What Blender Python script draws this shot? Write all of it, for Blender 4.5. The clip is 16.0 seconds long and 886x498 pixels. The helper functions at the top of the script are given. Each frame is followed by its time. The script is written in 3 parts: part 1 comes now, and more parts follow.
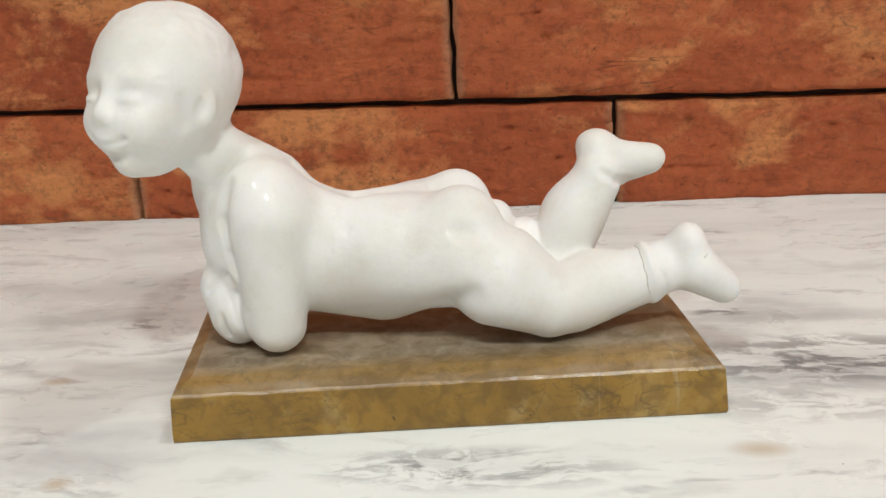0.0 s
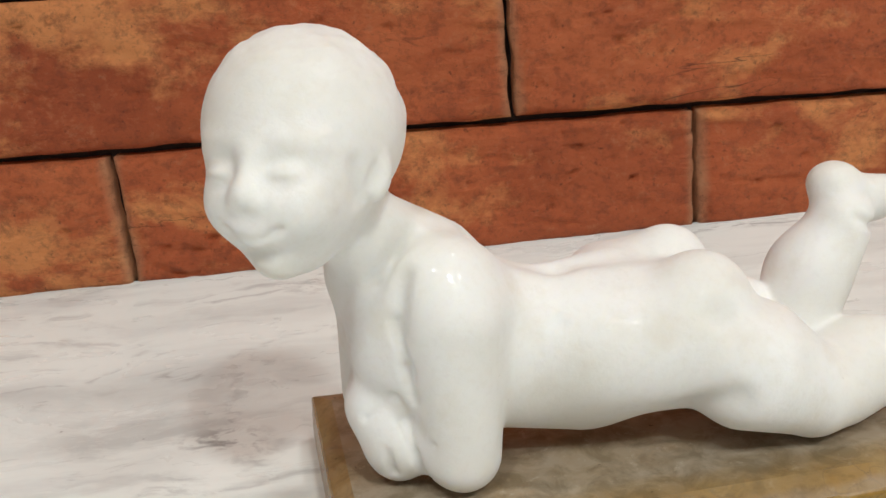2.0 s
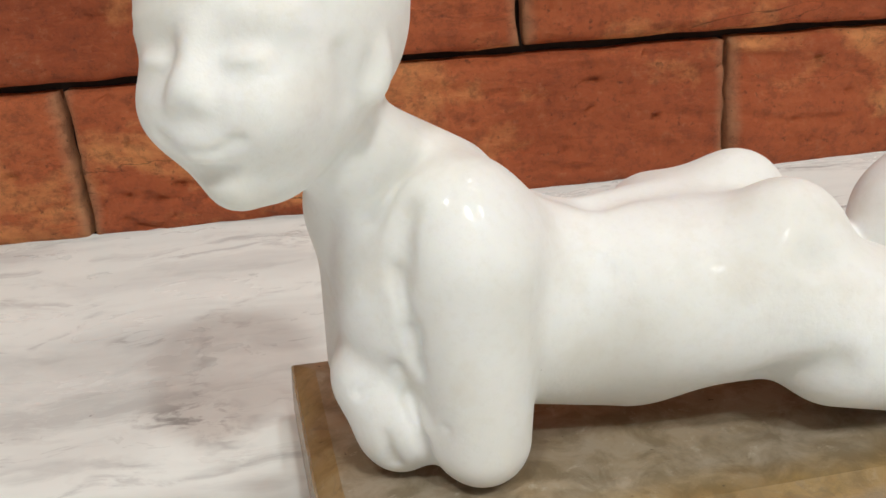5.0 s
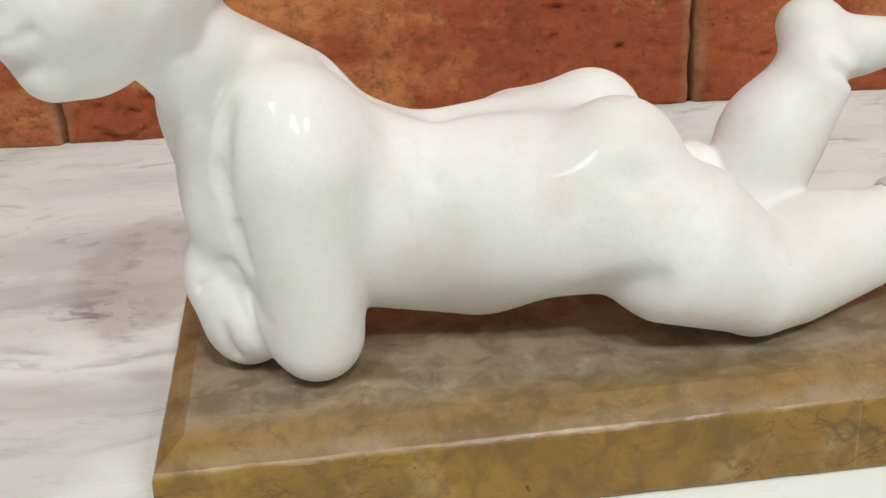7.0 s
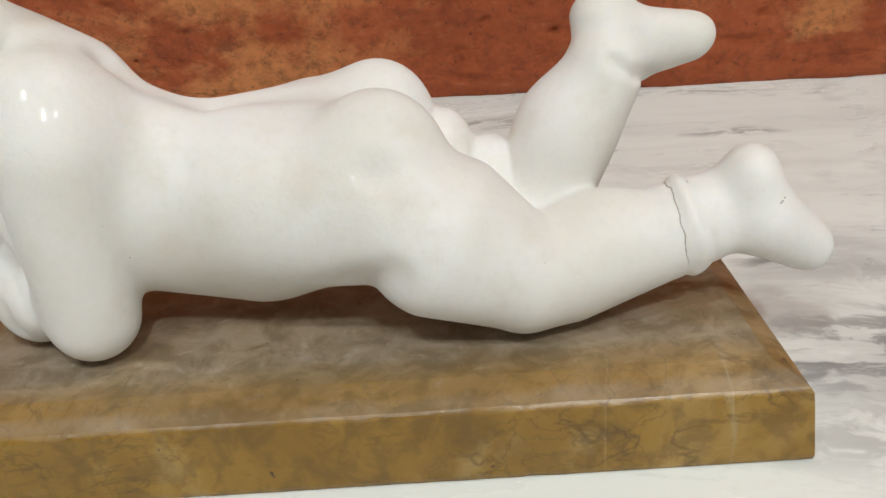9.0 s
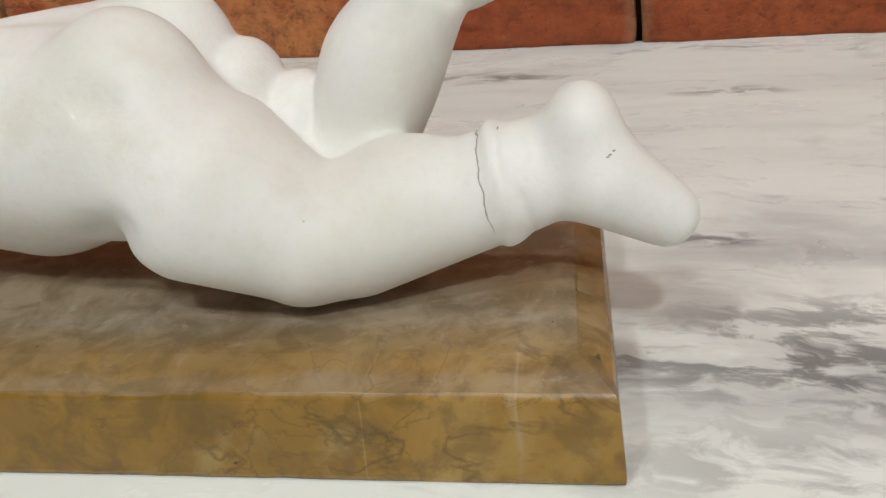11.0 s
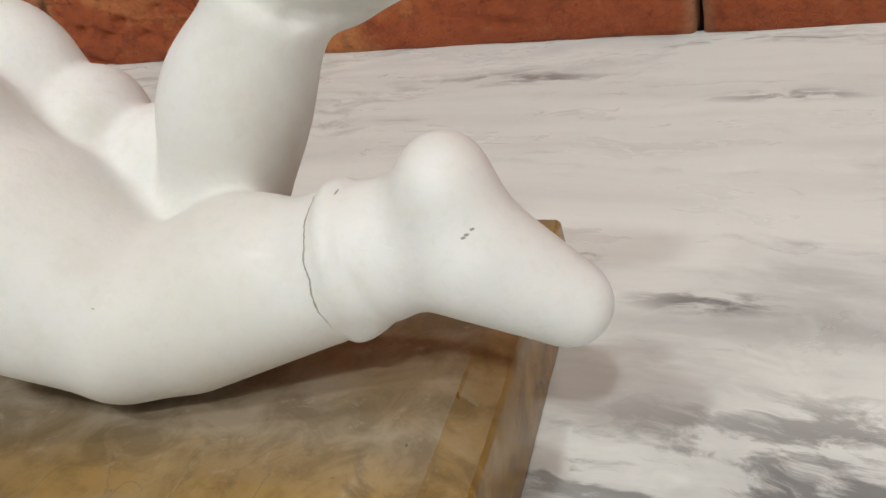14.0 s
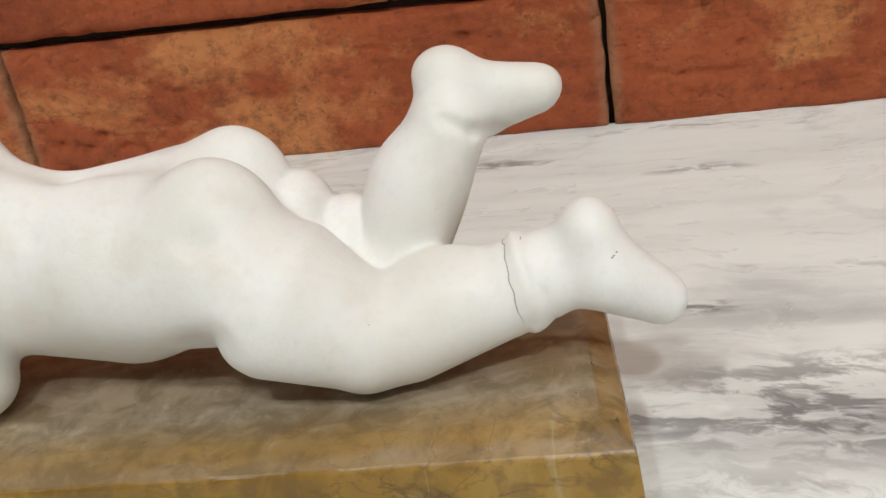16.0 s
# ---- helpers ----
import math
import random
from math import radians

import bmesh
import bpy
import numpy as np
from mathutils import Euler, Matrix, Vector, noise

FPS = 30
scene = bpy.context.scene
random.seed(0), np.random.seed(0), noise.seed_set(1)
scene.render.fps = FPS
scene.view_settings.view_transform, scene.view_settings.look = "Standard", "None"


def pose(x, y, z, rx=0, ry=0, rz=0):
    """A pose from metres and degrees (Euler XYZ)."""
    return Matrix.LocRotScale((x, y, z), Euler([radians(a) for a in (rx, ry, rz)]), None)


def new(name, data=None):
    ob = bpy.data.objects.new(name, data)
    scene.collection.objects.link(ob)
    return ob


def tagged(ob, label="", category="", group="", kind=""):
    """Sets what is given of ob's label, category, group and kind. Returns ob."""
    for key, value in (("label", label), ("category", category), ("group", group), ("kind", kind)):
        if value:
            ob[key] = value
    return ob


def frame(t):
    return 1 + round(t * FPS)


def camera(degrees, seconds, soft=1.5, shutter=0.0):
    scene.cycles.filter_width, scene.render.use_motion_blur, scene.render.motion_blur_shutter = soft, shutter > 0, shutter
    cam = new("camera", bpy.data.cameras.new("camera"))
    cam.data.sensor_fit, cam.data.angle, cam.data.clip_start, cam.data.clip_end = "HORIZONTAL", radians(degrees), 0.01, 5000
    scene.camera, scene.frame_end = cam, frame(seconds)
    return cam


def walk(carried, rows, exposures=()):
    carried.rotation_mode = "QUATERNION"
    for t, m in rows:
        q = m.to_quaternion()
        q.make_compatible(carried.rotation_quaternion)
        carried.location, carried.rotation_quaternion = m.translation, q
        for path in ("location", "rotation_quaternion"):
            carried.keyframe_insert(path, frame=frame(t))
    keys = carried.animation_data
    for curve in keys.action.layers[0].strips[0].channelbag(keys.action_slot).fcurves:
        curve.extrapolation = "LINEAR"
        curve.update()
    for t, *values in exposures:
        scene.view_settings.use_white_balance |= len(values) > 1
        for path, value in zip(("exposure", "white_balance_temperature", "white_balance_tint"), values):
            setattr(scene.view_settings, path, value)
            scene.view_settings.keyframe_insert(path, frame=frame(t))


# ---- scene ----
cam = camera(51.2, 16.0)
# seconds, eye in metres, then yaw, pitch and roll in degrees
ROWS = [
    (0, 0.00402, -0.25552, 0.14232, 0.553, -18.216, -3.550),
    (0.5, -0.02040, -0.23623, 0.14558, -1.144, -18.987, -3.975),
    (1, -0.04745, -0.21465, 0.14800, -2.869, -19.282, -4.476),
    (1.5, -0.06398, -0.19168, 0.14833, -4.977, -19.306, -4.970),
    (2, -0.07712, -0.16905, 0.14799, -6.734, -19.156, -5.401),
    (2.5, -0.08325, -0.14903, 0.14925, -7.970, -18.898, -5.964),
    (3, -0.08543, -0.13164, 0.14179, -8.809, -18.908, -6.238),
    (5.5, -0.07099, -0.12375, 0.12467, -6.629, -22.855, -5.034),
    (6, -0.06166, -0.12931, 0.12271, -5.622, -24.280, -4.907),
    (6.5, -0.04966, -0.13433, 0.12021, -4.523, -24.781, -4.544),
    (7, -0.03748, -0.13746, 0.11967, -3.410, -25.069, -4.320),
    (7.5, -0.02148, -0.14134, 0.11983, -2.453, -25.250, -4.200),
    (8, -0.00613, -0.14368, 0.11993, -1.860, -25.408, -4.024),
    (8.5, 0.01030, -0.14393, 0.12037, -0.292, -25.941, -4.360),
    (9, 0.02337, -0.14032, 0.11877, 1.652, -26.276, -4.837),
    (9.5, 0.04200, -0.14035, 0.11330, 4.050, -26.270, -5.500),
    (10, 0.06040, -0.13480, 0.10610, 6.080, -26.330, -5.700),
    (12.5, 0.10299, -0.07338, 0.09116, 19.922, -27.248, -9.554),
    (13, 0.10788, -0.07002, 0.09038, 21.025, -27.088, -9.991),
    (13.5, 0.11281, -0.06593, 0.08799, 20.980, -27.143, -10.214),
    (14, 0.11643, -0.06309, 0.08908, 21.672, -27.210, -10.520),
    (14.5, 0.11226, -0.06186, 0.08919, 21.199, -27.212, -10.969),
    (15, 0.10683, -0.06449, 0.08998, 20.137, -27.383, -11.232),
    (15.5, 0.09735, -0.09620, 0.10230, 14.560, -25.480, -10.500),
    (16, 0.07924, -0.13600, 0.11840, 9.287, -23.572, -9.613),
]
EXPOSURES = ((0.0, 0.0), (3.0, 0.05), (5.5, 0.06), (8.5, -0.06), (10.0, -0.18), (12.5, -0.17), (15.0, -0.16), (16.0, -0.05))
walk(cam, [(t, pose(x, y, z, 0, 0, yaw) @ pose(0, 0, 0, 90 + pitch) @ pose(0, 0, 0, 0, 0, roll)) for t, x, y, z, yaw, pitch, roll in ROWS], EXPOSURES)

U = 0.085  # half the length of the plinth, in metres: the sculpture is modelled in this unit
WALL_TURN = -4.9  # degrees by which the brick wall is turned against the plinth
WALL_Y = 2.92 * U
TABLE_Z = 0.0
FLOOR_Z = -0.9
CEIL_Z = 1.75
LAMPS = ((0.98, -1.20, 6.0), (0.36, -1.38, 18.5), (-0.48, -1.00, 10.0), (0.62, -0.02, 5.0))

# ---- world ----
world = bpy.data.worlds.new("world")
scene.world = world
world.use_nodes = True
world.node_tree.nodes["Background"].inputs[0].default_value = (0.98, 1.0, 1.0, 1)
world.node_tree.nodes["Background"].inputs[1].default_value = 0.25


# ---- materials ----
def material(name, rough=0.5, metal=0.0, spec=0.5):
    m = bpy.data.materials.new(name)
    m.use_nodes = True
    t = m.node_tree
    b = t.nodes["Principled BSDF"]
    b.inputs["Roughness"].default_value = rough
    b.inputs["Metallic"].default_value = metal
    b.inputs["Specular IOR Level"].default_value = spec
    return m, t, b


def coords(t, scale=(1, 1, 1), turn=(0, 0, 0), kind="Object"):
    c = t.nodes.new("ShaderNodeTexCoord")
    m = t.nodes.new("ShaderNodeMapping")
    m.inputs["Scale"].default_value = scale
    m.inputs["Rotation"].default_value = [radians(a) for a in turn]
    t.links.new(c.outputs[kind], m.inputs["Vector"])
    return m.outputs["Vector"]


def add_vec(t, a, b):
    n = t.nodes.new("ShaderNodeVectorMath")
    n.operation = "ADD"
    t.links.new(a, n.inputs[0])
    t.links.new(b, n.inputs[1])
    return n.outputs[0]


def scale_vec(t, a, k):
    n = t.nodes.new("ShaderNodeVectorMath")
    n.operation = "SCALE"
    t.links.new(a, n.inputs[0])
    n.inputs["Scale"].default_value = k
    return n.outputs[0]


def fractal(t, vec, scale, detail=6.0, rough=0.55, warp=0.0):
    n = t.nodes.new("ShaderNodeTexNoise")
    n.inputs["Scale"].default_value = scale
    n.inputs["Detail"].default_value = detail
    n.inputs["Roughness"].default_value = rough
    n.inputs["Distortion"].default_value = warp
    t.links.new(vec, n.inputs["Vector"])
    return n


def ramp(t, fac, stops):
    n = t.nodes.new("ShaderNodeValToRGB")
    e = n.color_ramp.elements
    while len(e) < len(stops):
        e.new(0.5)
    for k, (p, c) in zip(e, stops):
        k.position = p
        k.color = (*c, 1) if isinstance(c, tuple) else (c, c, c, 1)
    t.links.new(fac, n.inputs["Fac"])
    return n.outputs["Color"]


def mix(t, fac, a, b, mode="MIX"):
    n = t.nodes.new("ShaderNodeMix")
    n.data_type = "RGBA"
    n.blend_type = mode
    for s, v in ((n.inputs[0], fac), (n.inputs[6], a), (n.inputs[7], b)):
        if isinstance(v, (int, float)):
            s.default_value = v
        elif isinstance(v, tuple):
            s.default_value = (*v, 1)
        else:
            t.links.new(v, s)
    return n.outputs[2]


def math_node(t, op, a, b=0.0):
    n = t.nodes.new("ShaderNodeMath")
    n.operation = op
    n.use_clamp = op in ("MULTIPLY", "ADD")
    for s, v in ((n.inputs[0], a), (n.inputs[1], b)):
        if isinstance(v, (int, float)):
            s.default_value = v
        else:
            t.links.new(v, s)
    return n.outputs[0]


def bump(t, b, height, strength, distance, under=None):
    n = t.nodes.new("ShaderNodeBump")
    n.inputs["Strength"].default_value = strength
    n.inputs["Distance"].default_value = distance
    t.links.new(height, n.inputs["Height"])
    if under is not None:
        t.links.new(under, n.inputs["Normal"])
    t.links.new(n.outputs["Normal"], b.inputs["Normal"])
    return n.outputs["Normal"]


def veins(t, vec, scale, width, warp=0.6, detail=5.0):
    """Thin wandering lines: the places where a noise crosses its middle value. 1 on the line, 0 off it."""
    n = fractal(t, vec, scale, detail, 0.5, warp)
    d = math_node(t, "ABSOLUTE", math_node(t, "SUBTRACT", n.outputs["Fac"], 0.5))
    return ramp(t, d, [(0.0, 1.0), (width, 0.0)])


def blot(t, vec, centre, size, soft=0.4):
    """1 inside an upright ellipse round a place, fading to 0 at its rim."""
    n = t.nodes.new("ShaderNodeVectorMath")
    n.operation = "SUBTRACT"
    t.links.new(vec, n.inputs[0])
    n.inputs[1].default_value = centre
    k = t.nodes.new("ShaderNodeVectorMath")
    k.operation = "MULTIPLY"
    t.links.new(n.outputs[0], k.inputs[0])
    k.inputs[1].default_value = [1.0 / v for v in size]
    d = t.nodes.new("ShaderNodeVectorMath")
    d.operation = "LENGTH"
    t.links.new(k.outputs[0], d.inputs[0])
    return ramp(t, d.outputs["Value"], [(soft, 1.0), (1.0, 0.0)])


def statue_material():
    m, t, b = material("white_marble", 0.4, 0.0, 0.40)
    v = coords(t)
    cloud = fractal(t, v, 26, 5, 0.5)
    col = ramp(t, cloud.outputs["Fac"], [(0.3, (0.765, 0.75, 0.695)), (0.5, (0.83, 0.825, 0.795)), (0.75, (0.87, 0.87, 0.855))])
    warm = fractal(t, v, 62, 5, 0.6)
    col = mix(t, ramp(t, warm.outputs["Fac"], [(0.55, 0.0), (0.74, 0.4)]), col, (0.67, 0.62, 0.52))
    speck = fractal(t, v, 430, 2, 0.5)
    col = mix(t, ramp(t, speck.outputs["Fac"], [(0.80, 0.0), (0.82, 0.6)]), col, (0.25, 0.2, 0.14))
    fleck = fractal(t, v, 520, 4, 0.7)
    col = mix(t, ramp(t, fleck.outputs["Fac"], [(0.36, 0.10), (0.50, 0.0)]), col, (0.62, 0.58, 0.50))
    # grime in the old break above the foot, and a few small marks
    c, n = Vector((0.770, 0.348, 0.412)) * U, Vector((0.97, 0.06, 0.16)).normalized()
    sub = t.nodes.new("ShaderNodeVectorMath")
    sub.operation = "SUBTRACT"
    t.links.new(v, sub.inputs[0])
    sub.inputs[1].default_value = c
    dot = t.nodes.new("ShaderNodeVectorMath")
    dot.operation = "DOT_PRODUCT"
    t.links.new(sub.outputs[0], dot.inputs[0])
    dot.inputs[1].default_value = n
    jag = fractal(t, v, 210, 4, 0.6)
    wob = t.nodes.new("ShaderNodeMath")
    wob.operation = "MULTIPLY_ADD"
    t.links.new(jag.outputs["Fac"], wob.inputs[0])
    wob.inputs[1].default_value = 0.0022
    wob.inputs[2].default_value = -0.0011
    off = t.nodes.new("ShaderNodeMath")
    off.operation = "ADD"
    t.links.new(dot.outputs["Value"], off.inputs[0])
    t.links.new(wob.outputs[0], off.inputs[1])
    gap = t.nodes.new("ShaderNodeMath")
    gap.operation = "MULTIPLY"
    t.links.new(math_node(t, "ABSOLUTE", off.outputs[0]), gap.inputs[0])
    gap.inputs[1].default_value = 1000.0
    line = ramp(t, gap.outputs[0], [(0.07, 1.0), (0.17, 0.0)])
    line = math_node(t, "MULTIPLY", line, blot(t, v, c + Vector((0, 0, 0.005)), (0.013, 0.016, 0.0115), 0.75))
    col = mix(t, math_node(t, "MULTIPLY", line, 0.7), col, (0.16, 0.115, 0.07))
    for place, size in (((0.11, 0.288, 0.748), (0.0006, 0.002, 0.0006)), ((0.996, 0.281, 0.494), (0.00035, 0.002, 0.00018)), ((1.000, 0.281, 0.497), (0.00035, 0.002, 0.00018)), ((1.007, 0.281, 0.502), (0.0003, 0.002, 0.00018)), ((0.796, 0.34, 0.536), (0.00016, 0.001, 0.00016))):
        col = mix(t, math_node(t, "MULTIPLY", blot(t, v, Vector(place) * U, size, 0.6), 0.7), col, (0.14, 0.1, 0.06))
    t.links.new(col, b.inputs["Base Color"])
    t.links.new(ramp(t, fractal(t, v, 60, 4).outputs["Fac"], [(0.35, 0.50), (0.7, 0.64)]), b.inputs["Roughness"])
    # the skin is polished by touch where it stands out most
    polish = math_node(t, "ADD", blot(t, v, Vector((-0.646, 0.20, 0.82)) * U, (0.014, 0.014, 0.012), 0.3), math_node(t, "MULTIPLY", blot(t, v, Vector((0.02, 0.22, 0.64)) * U, (0.016, 0.012, 0.012), 0.2), 0.22))
    t.links.new(ramp(t, polish, [(0.0, 0.025), (1.0, 0.30)]), b.inputs["Coat Weight"])
    b.inputs["Coat Roughness"].default_value = 0.13
    b.inputs["Subsurface Weight"].default_value = 0.4
    b.inputs["Subsurface Radius"].default_value = (1.0, 0.9, 0.72)
    b.inputs["Subsurface Scale"].default_value = 0.0035
    n1 = bump(t, b, fractal(t, v, 130, 5, 0.6).outputs["Fac"], 0.18, 0.0012)
    bump(t, b, fractal(t, v, 900, 3, 0.6).outputs["Fac"], 0.16, 0.0004, n1)
    return m


def plinth_material():
    m, t, b = material("ochre_marble", 0.32)
    v = coords(t)
    big = fractal(t, v, 26, 6, 0.6, 0.7)
    col = ramp(t, big.outputs["Fac"], [(0.3, (0.185, 0.102, 0.017)), (0.45, (0.245, 0.136, 0.020)), (0.58, (0.295, 0.167, 0.025)), (0.72, (0.38, 0.24, 0.066))])
    fine = fractal(t, v, 120, 7, 0.62, 0.5)
    col = mix(t, ramp(t, fine.outputs["Fac"], [(0.40, 0.5), (0.52, 0.0)]), col, (0.12, 0.066, 0.015))
    col = mix(t, ramp(t, fractal(t, v, 75, 6, 0.6).outputs["Fac"], [(0.56, 0.0), (0.72, 0.4)]), col, (0.46, 0.33, 0.13))
    warp = add_vec(t, coords(t, (1, 1, 1.5), (0, 20, 12)), scale_vec(t, fractal(t, v, 90, 5, 0.6).outputs["Color"], 0.016))
    net = t.nodes.new("ShaderNodeTexVoronoi")
    net.feature = "DISTANCE_TO_EDGE"
    net.inputs["Scale"].default_value = 72.0
    t.links.new(warp, net.inputs["Vector"])
    line = ramp(t, net.outputs["Distance"], [(0.0, 0.45), (0.030, 0.0)])
    broken = ramp(t, fractal(t, v, 60, 4).outputs["Fac"], [(0.44, 0.0), (0.62, 0.8)])
    col = mix(t, math_node(t, "MULTIPLY", line, broken), col, (0.06, 0.032, 0.010))
    pale = veins(t, coords(t, (3.0, 1, 0.5), (0, 8, 5)), 9, 0.006, 0.4)
    some = ramp(t, fractal(t, v, 18, 2).outputs["Fac"], [(0.52, 0.0), (0.62, 0.45)])
    col = mix(t, math_node(t, "MULTIPLY", pale, some), col, (0.5, 0.42, 0.26))
    grain = coords(t, (1.0, 1.0, 2.4), (0, 9, 14))
    for scale, width, much in ((30, 0.016, 0.6), (58, 0.018, 0.5)):
        hair = math_node(t, "MULTIPLY", veins(t, grain, scale, width, 0.9, 7), ramp(t, fractal(t, v, scale, 4).outputs["Fac"], [(0.44, 0.0), (0.60, much)]))
        col = mix(t, hair, col, (0.075, 0.040, 0.010))
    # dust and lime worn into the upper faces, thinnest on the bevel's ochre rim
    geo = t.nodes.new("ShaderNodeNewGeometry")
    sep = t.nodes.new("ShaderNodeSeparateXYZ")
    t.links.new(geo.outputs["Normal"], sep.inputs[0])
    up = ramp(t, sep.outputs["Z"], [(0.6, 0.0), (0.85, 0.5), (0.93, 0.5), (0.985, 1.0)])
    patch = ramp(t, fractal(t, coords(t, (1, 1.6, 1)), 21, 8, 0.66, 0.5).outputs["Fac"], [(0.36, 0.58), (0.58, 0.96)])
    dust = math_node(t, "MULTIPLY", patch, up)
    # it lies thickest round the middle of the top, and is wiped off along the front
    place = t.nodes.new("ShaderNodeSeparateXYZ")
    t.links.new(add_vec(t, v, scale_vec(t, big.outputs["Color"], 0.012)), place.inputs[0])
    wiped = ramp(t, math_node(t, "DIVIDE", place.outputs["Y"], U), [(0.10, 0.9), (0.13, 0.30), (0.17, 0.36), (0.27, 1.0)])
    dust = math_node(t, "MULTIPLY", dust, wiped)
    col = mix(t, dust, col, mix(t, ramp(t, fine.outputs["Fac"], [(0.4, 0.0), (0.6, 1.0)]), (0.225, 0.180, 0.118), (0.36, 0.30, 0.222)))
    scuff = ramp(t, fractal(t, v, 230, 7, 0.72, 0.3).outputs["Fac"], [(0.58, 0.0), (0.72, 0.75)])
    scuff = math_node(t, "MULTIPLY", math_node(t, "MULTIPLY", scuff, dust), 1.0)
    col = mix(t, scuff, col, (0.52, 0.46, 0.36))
    dot = ramp(t, fractal(t, v, 330, 2, 0.5).outputs["Fac"], [(0.74, 0.0), (0.77, 0.8)])
    col = mix(t, dot, col, (0.05, 0.03, 0.015))
    t.links.new(col, b.inputs["Base Color"])
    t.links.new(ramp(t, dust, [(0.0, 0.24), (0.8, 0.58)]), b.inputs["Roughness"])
    n1 = bump(t, b, fine.outputs["Fac"], 0.12, 0.001)
    bump(t, b, fractal(t, v, 600, 4, 0.7).outputs["Fac"], 0.15, 0.0006, n1)
    return m


def table_material():
    m, t, b = material("veined_white_marble", 0.25)
    plain = coords(t)
    wob = fractal(t, plain, 7, 5, 0.55)
    v = add_vec(t, coords(t, (1.0, 3.6, 1), (0, 0, -3)), scale_vec(t, wob.outputs["Color"], 0.22))
    cloud = fractal(t, v, 7.0, 6, 0.55, 0.2)
    col = ramp(t, cloud.outputs["Fac"], [(0.26, (0.56, 0.56, 0.565)), (0.37, (0.78, 0.78, 0.775)), (0.46, (0.90, 0.90, 0.885)), (0.75, (0.93, 0.93, 0.91))])
    streak = fractal(t, v, 17, 7, 0.6, 0.3)
    col = mix(t, ramp(t, streak.outputs["Fac"], [(0.57, 0.0), (0.72, 0.4)]), col, (0.42, 0.42, 0.415))
    broken = ramp(t, fractal(t, v, 40, 8, 0.66, 0.4).outputs["Fac"], [(0.46, 0.0), (0.57, 1.0)])
    soft = veins(t, v, 4.5, 0.035, 0.5, 6)
    col = mix(t, math_node(t, "MULTIPLY", soft, math_node(t, "MULTIPLY", broken, 0.38)), col, (0.22, 0.22, 0.23))
    thin = veins(t, v, 8.0, 0.007, 0.6, 6)
    gaps = ramp(t, fractal(t, plain, 16, 3).outputs["Fac"], [(0.45, 0.0), (0.6, 0.08)])
    col = mix(t, math_node(t, "MULTIPLY", thin, gaps), col, (0.25, 0.25, 0.26))
    short = math_node(t, "MULTIPLY", veins(t, v, 11.0, 0.022, 0.5, 7), ramp(t, fractal(t, v, 9, 4).outputs["Fac"], [(0.52, 0.0), (0.66, 0.5)]))
    col = mix(t, math_node(t, "MULTIPLY", short, broken), col, (0.12, 0.12, 0.125))
    # long soft bands along the slab
    band = fractal(t, add_vec(t, coords(t, (0.8, 9.0, 1), (0, 0, -3)), scale_vec(t, wob.outputs["Color"], 0.35)), 4.2, 4, 0.5, 0.2)
    col = mix(t, ramp(t, band.outputs["Fac"], [(0.52, 0.0), (0.72, 0.42)]), col, (0.56, 0.56, 0.55))
    # the slab's darkest clouds of veins, and a grey zone right of the plinth
    cloudy = ramp(t, fractal(t, v, 22, 6, 0.6, 0.3).outputs["Fac"], [(0.34, 0.15), (0.55, 1.0)])
    # the second blot paints part of the head's cast shadow into the slab
    for place, size, much in (((0.118, -0.178, 0), (0.035, 0.020, 1), 0.5), ((-0.128, -0.132, 0), (0.085, 0.050, 1), 0.25), ((0.15, -0.165, 0), (0.06, 0.008, 1), 0.4), ((0.13, -0.212, 0), (0.10, 0.022, 1), 0.55)):
        z = math_node(t, "MULTIPLY", blot(t, plain, place, size, 0.1), cloudy)
        col = mix(t, math_node(t, "MULTIPLY", z, much), col, (0.27, 0.27, 0.275))
    for place, size, much in (((0.165, -0.206, 0), (0.12, 0.020, 1), 0.78), ((0.150, -0.190, 0), (0.045, 0.010, 1), 0.5), ((0.135, -0.235, 0), (0.05, 0.016, 1), 0.4), ((0.03, -0.271, 0), (0.055, 0.014, 1), 0.7), ((-0.108, -0.159, 0), (0.018, 0.010, 1), 0.6), ((-0.132, -0.108, 0), (0.012, 0.006, 1), 0.8), ((-0.14, -0.15, 0), (0.05, 0.02, 1), 0.2), ((0.122, -0.160, 0), (0.018, 0.005, 1), 0.8), ((0.05, -0.037, 0), (0.03, 0.007, 1), 0.7), ((0.128, -0.058, 0), (0.025, 0.006, 1), 0.6)):
        z = math_node(t, "MULTIPLY", blot(t, plain, place, size, 0.35), broken)
        col = mix(t, math_node(t, "MULTIPLY", z, much), col, (0.15, 0.15, 0.155))
    for place, size in (((-0.1236, -0.2102, 0), (0.008, 0.0035, 1)), ((-0.153, -0.2145, 0), (0.009, 0.005, 1)), ((-0.0914, -0.2774, 0), (0.006, 0.005, 1)), ((0.112, -0.2625, 0), (0.011, 0.0055, 1))):
        col = mix(t, math_node(t, "MULTIPLY", blot(t, plain, place, size, 0.2), 0.55), col, (0.50, 0.36, 0.20))
    speck = fractal(t, plain, 300, 2, 0.5)
    col = mix(t, ramp(t, speck.outputs["Fac"], [(0.78, 0.0), (0.80, 0.8)]), col, (0.10, 0.08, 0.07))
    col = mix(t, 1.0, col, (0.945, 1.0, 0.98), "MULTIPLY")
    t.links.new(col, b.inputs["Base Color"])
    t.links.new(ramp(t, streak.outputs["Fac"], [(0.3, 0.24), (0.75, 0.4)]), b.inputs["Roughness"])
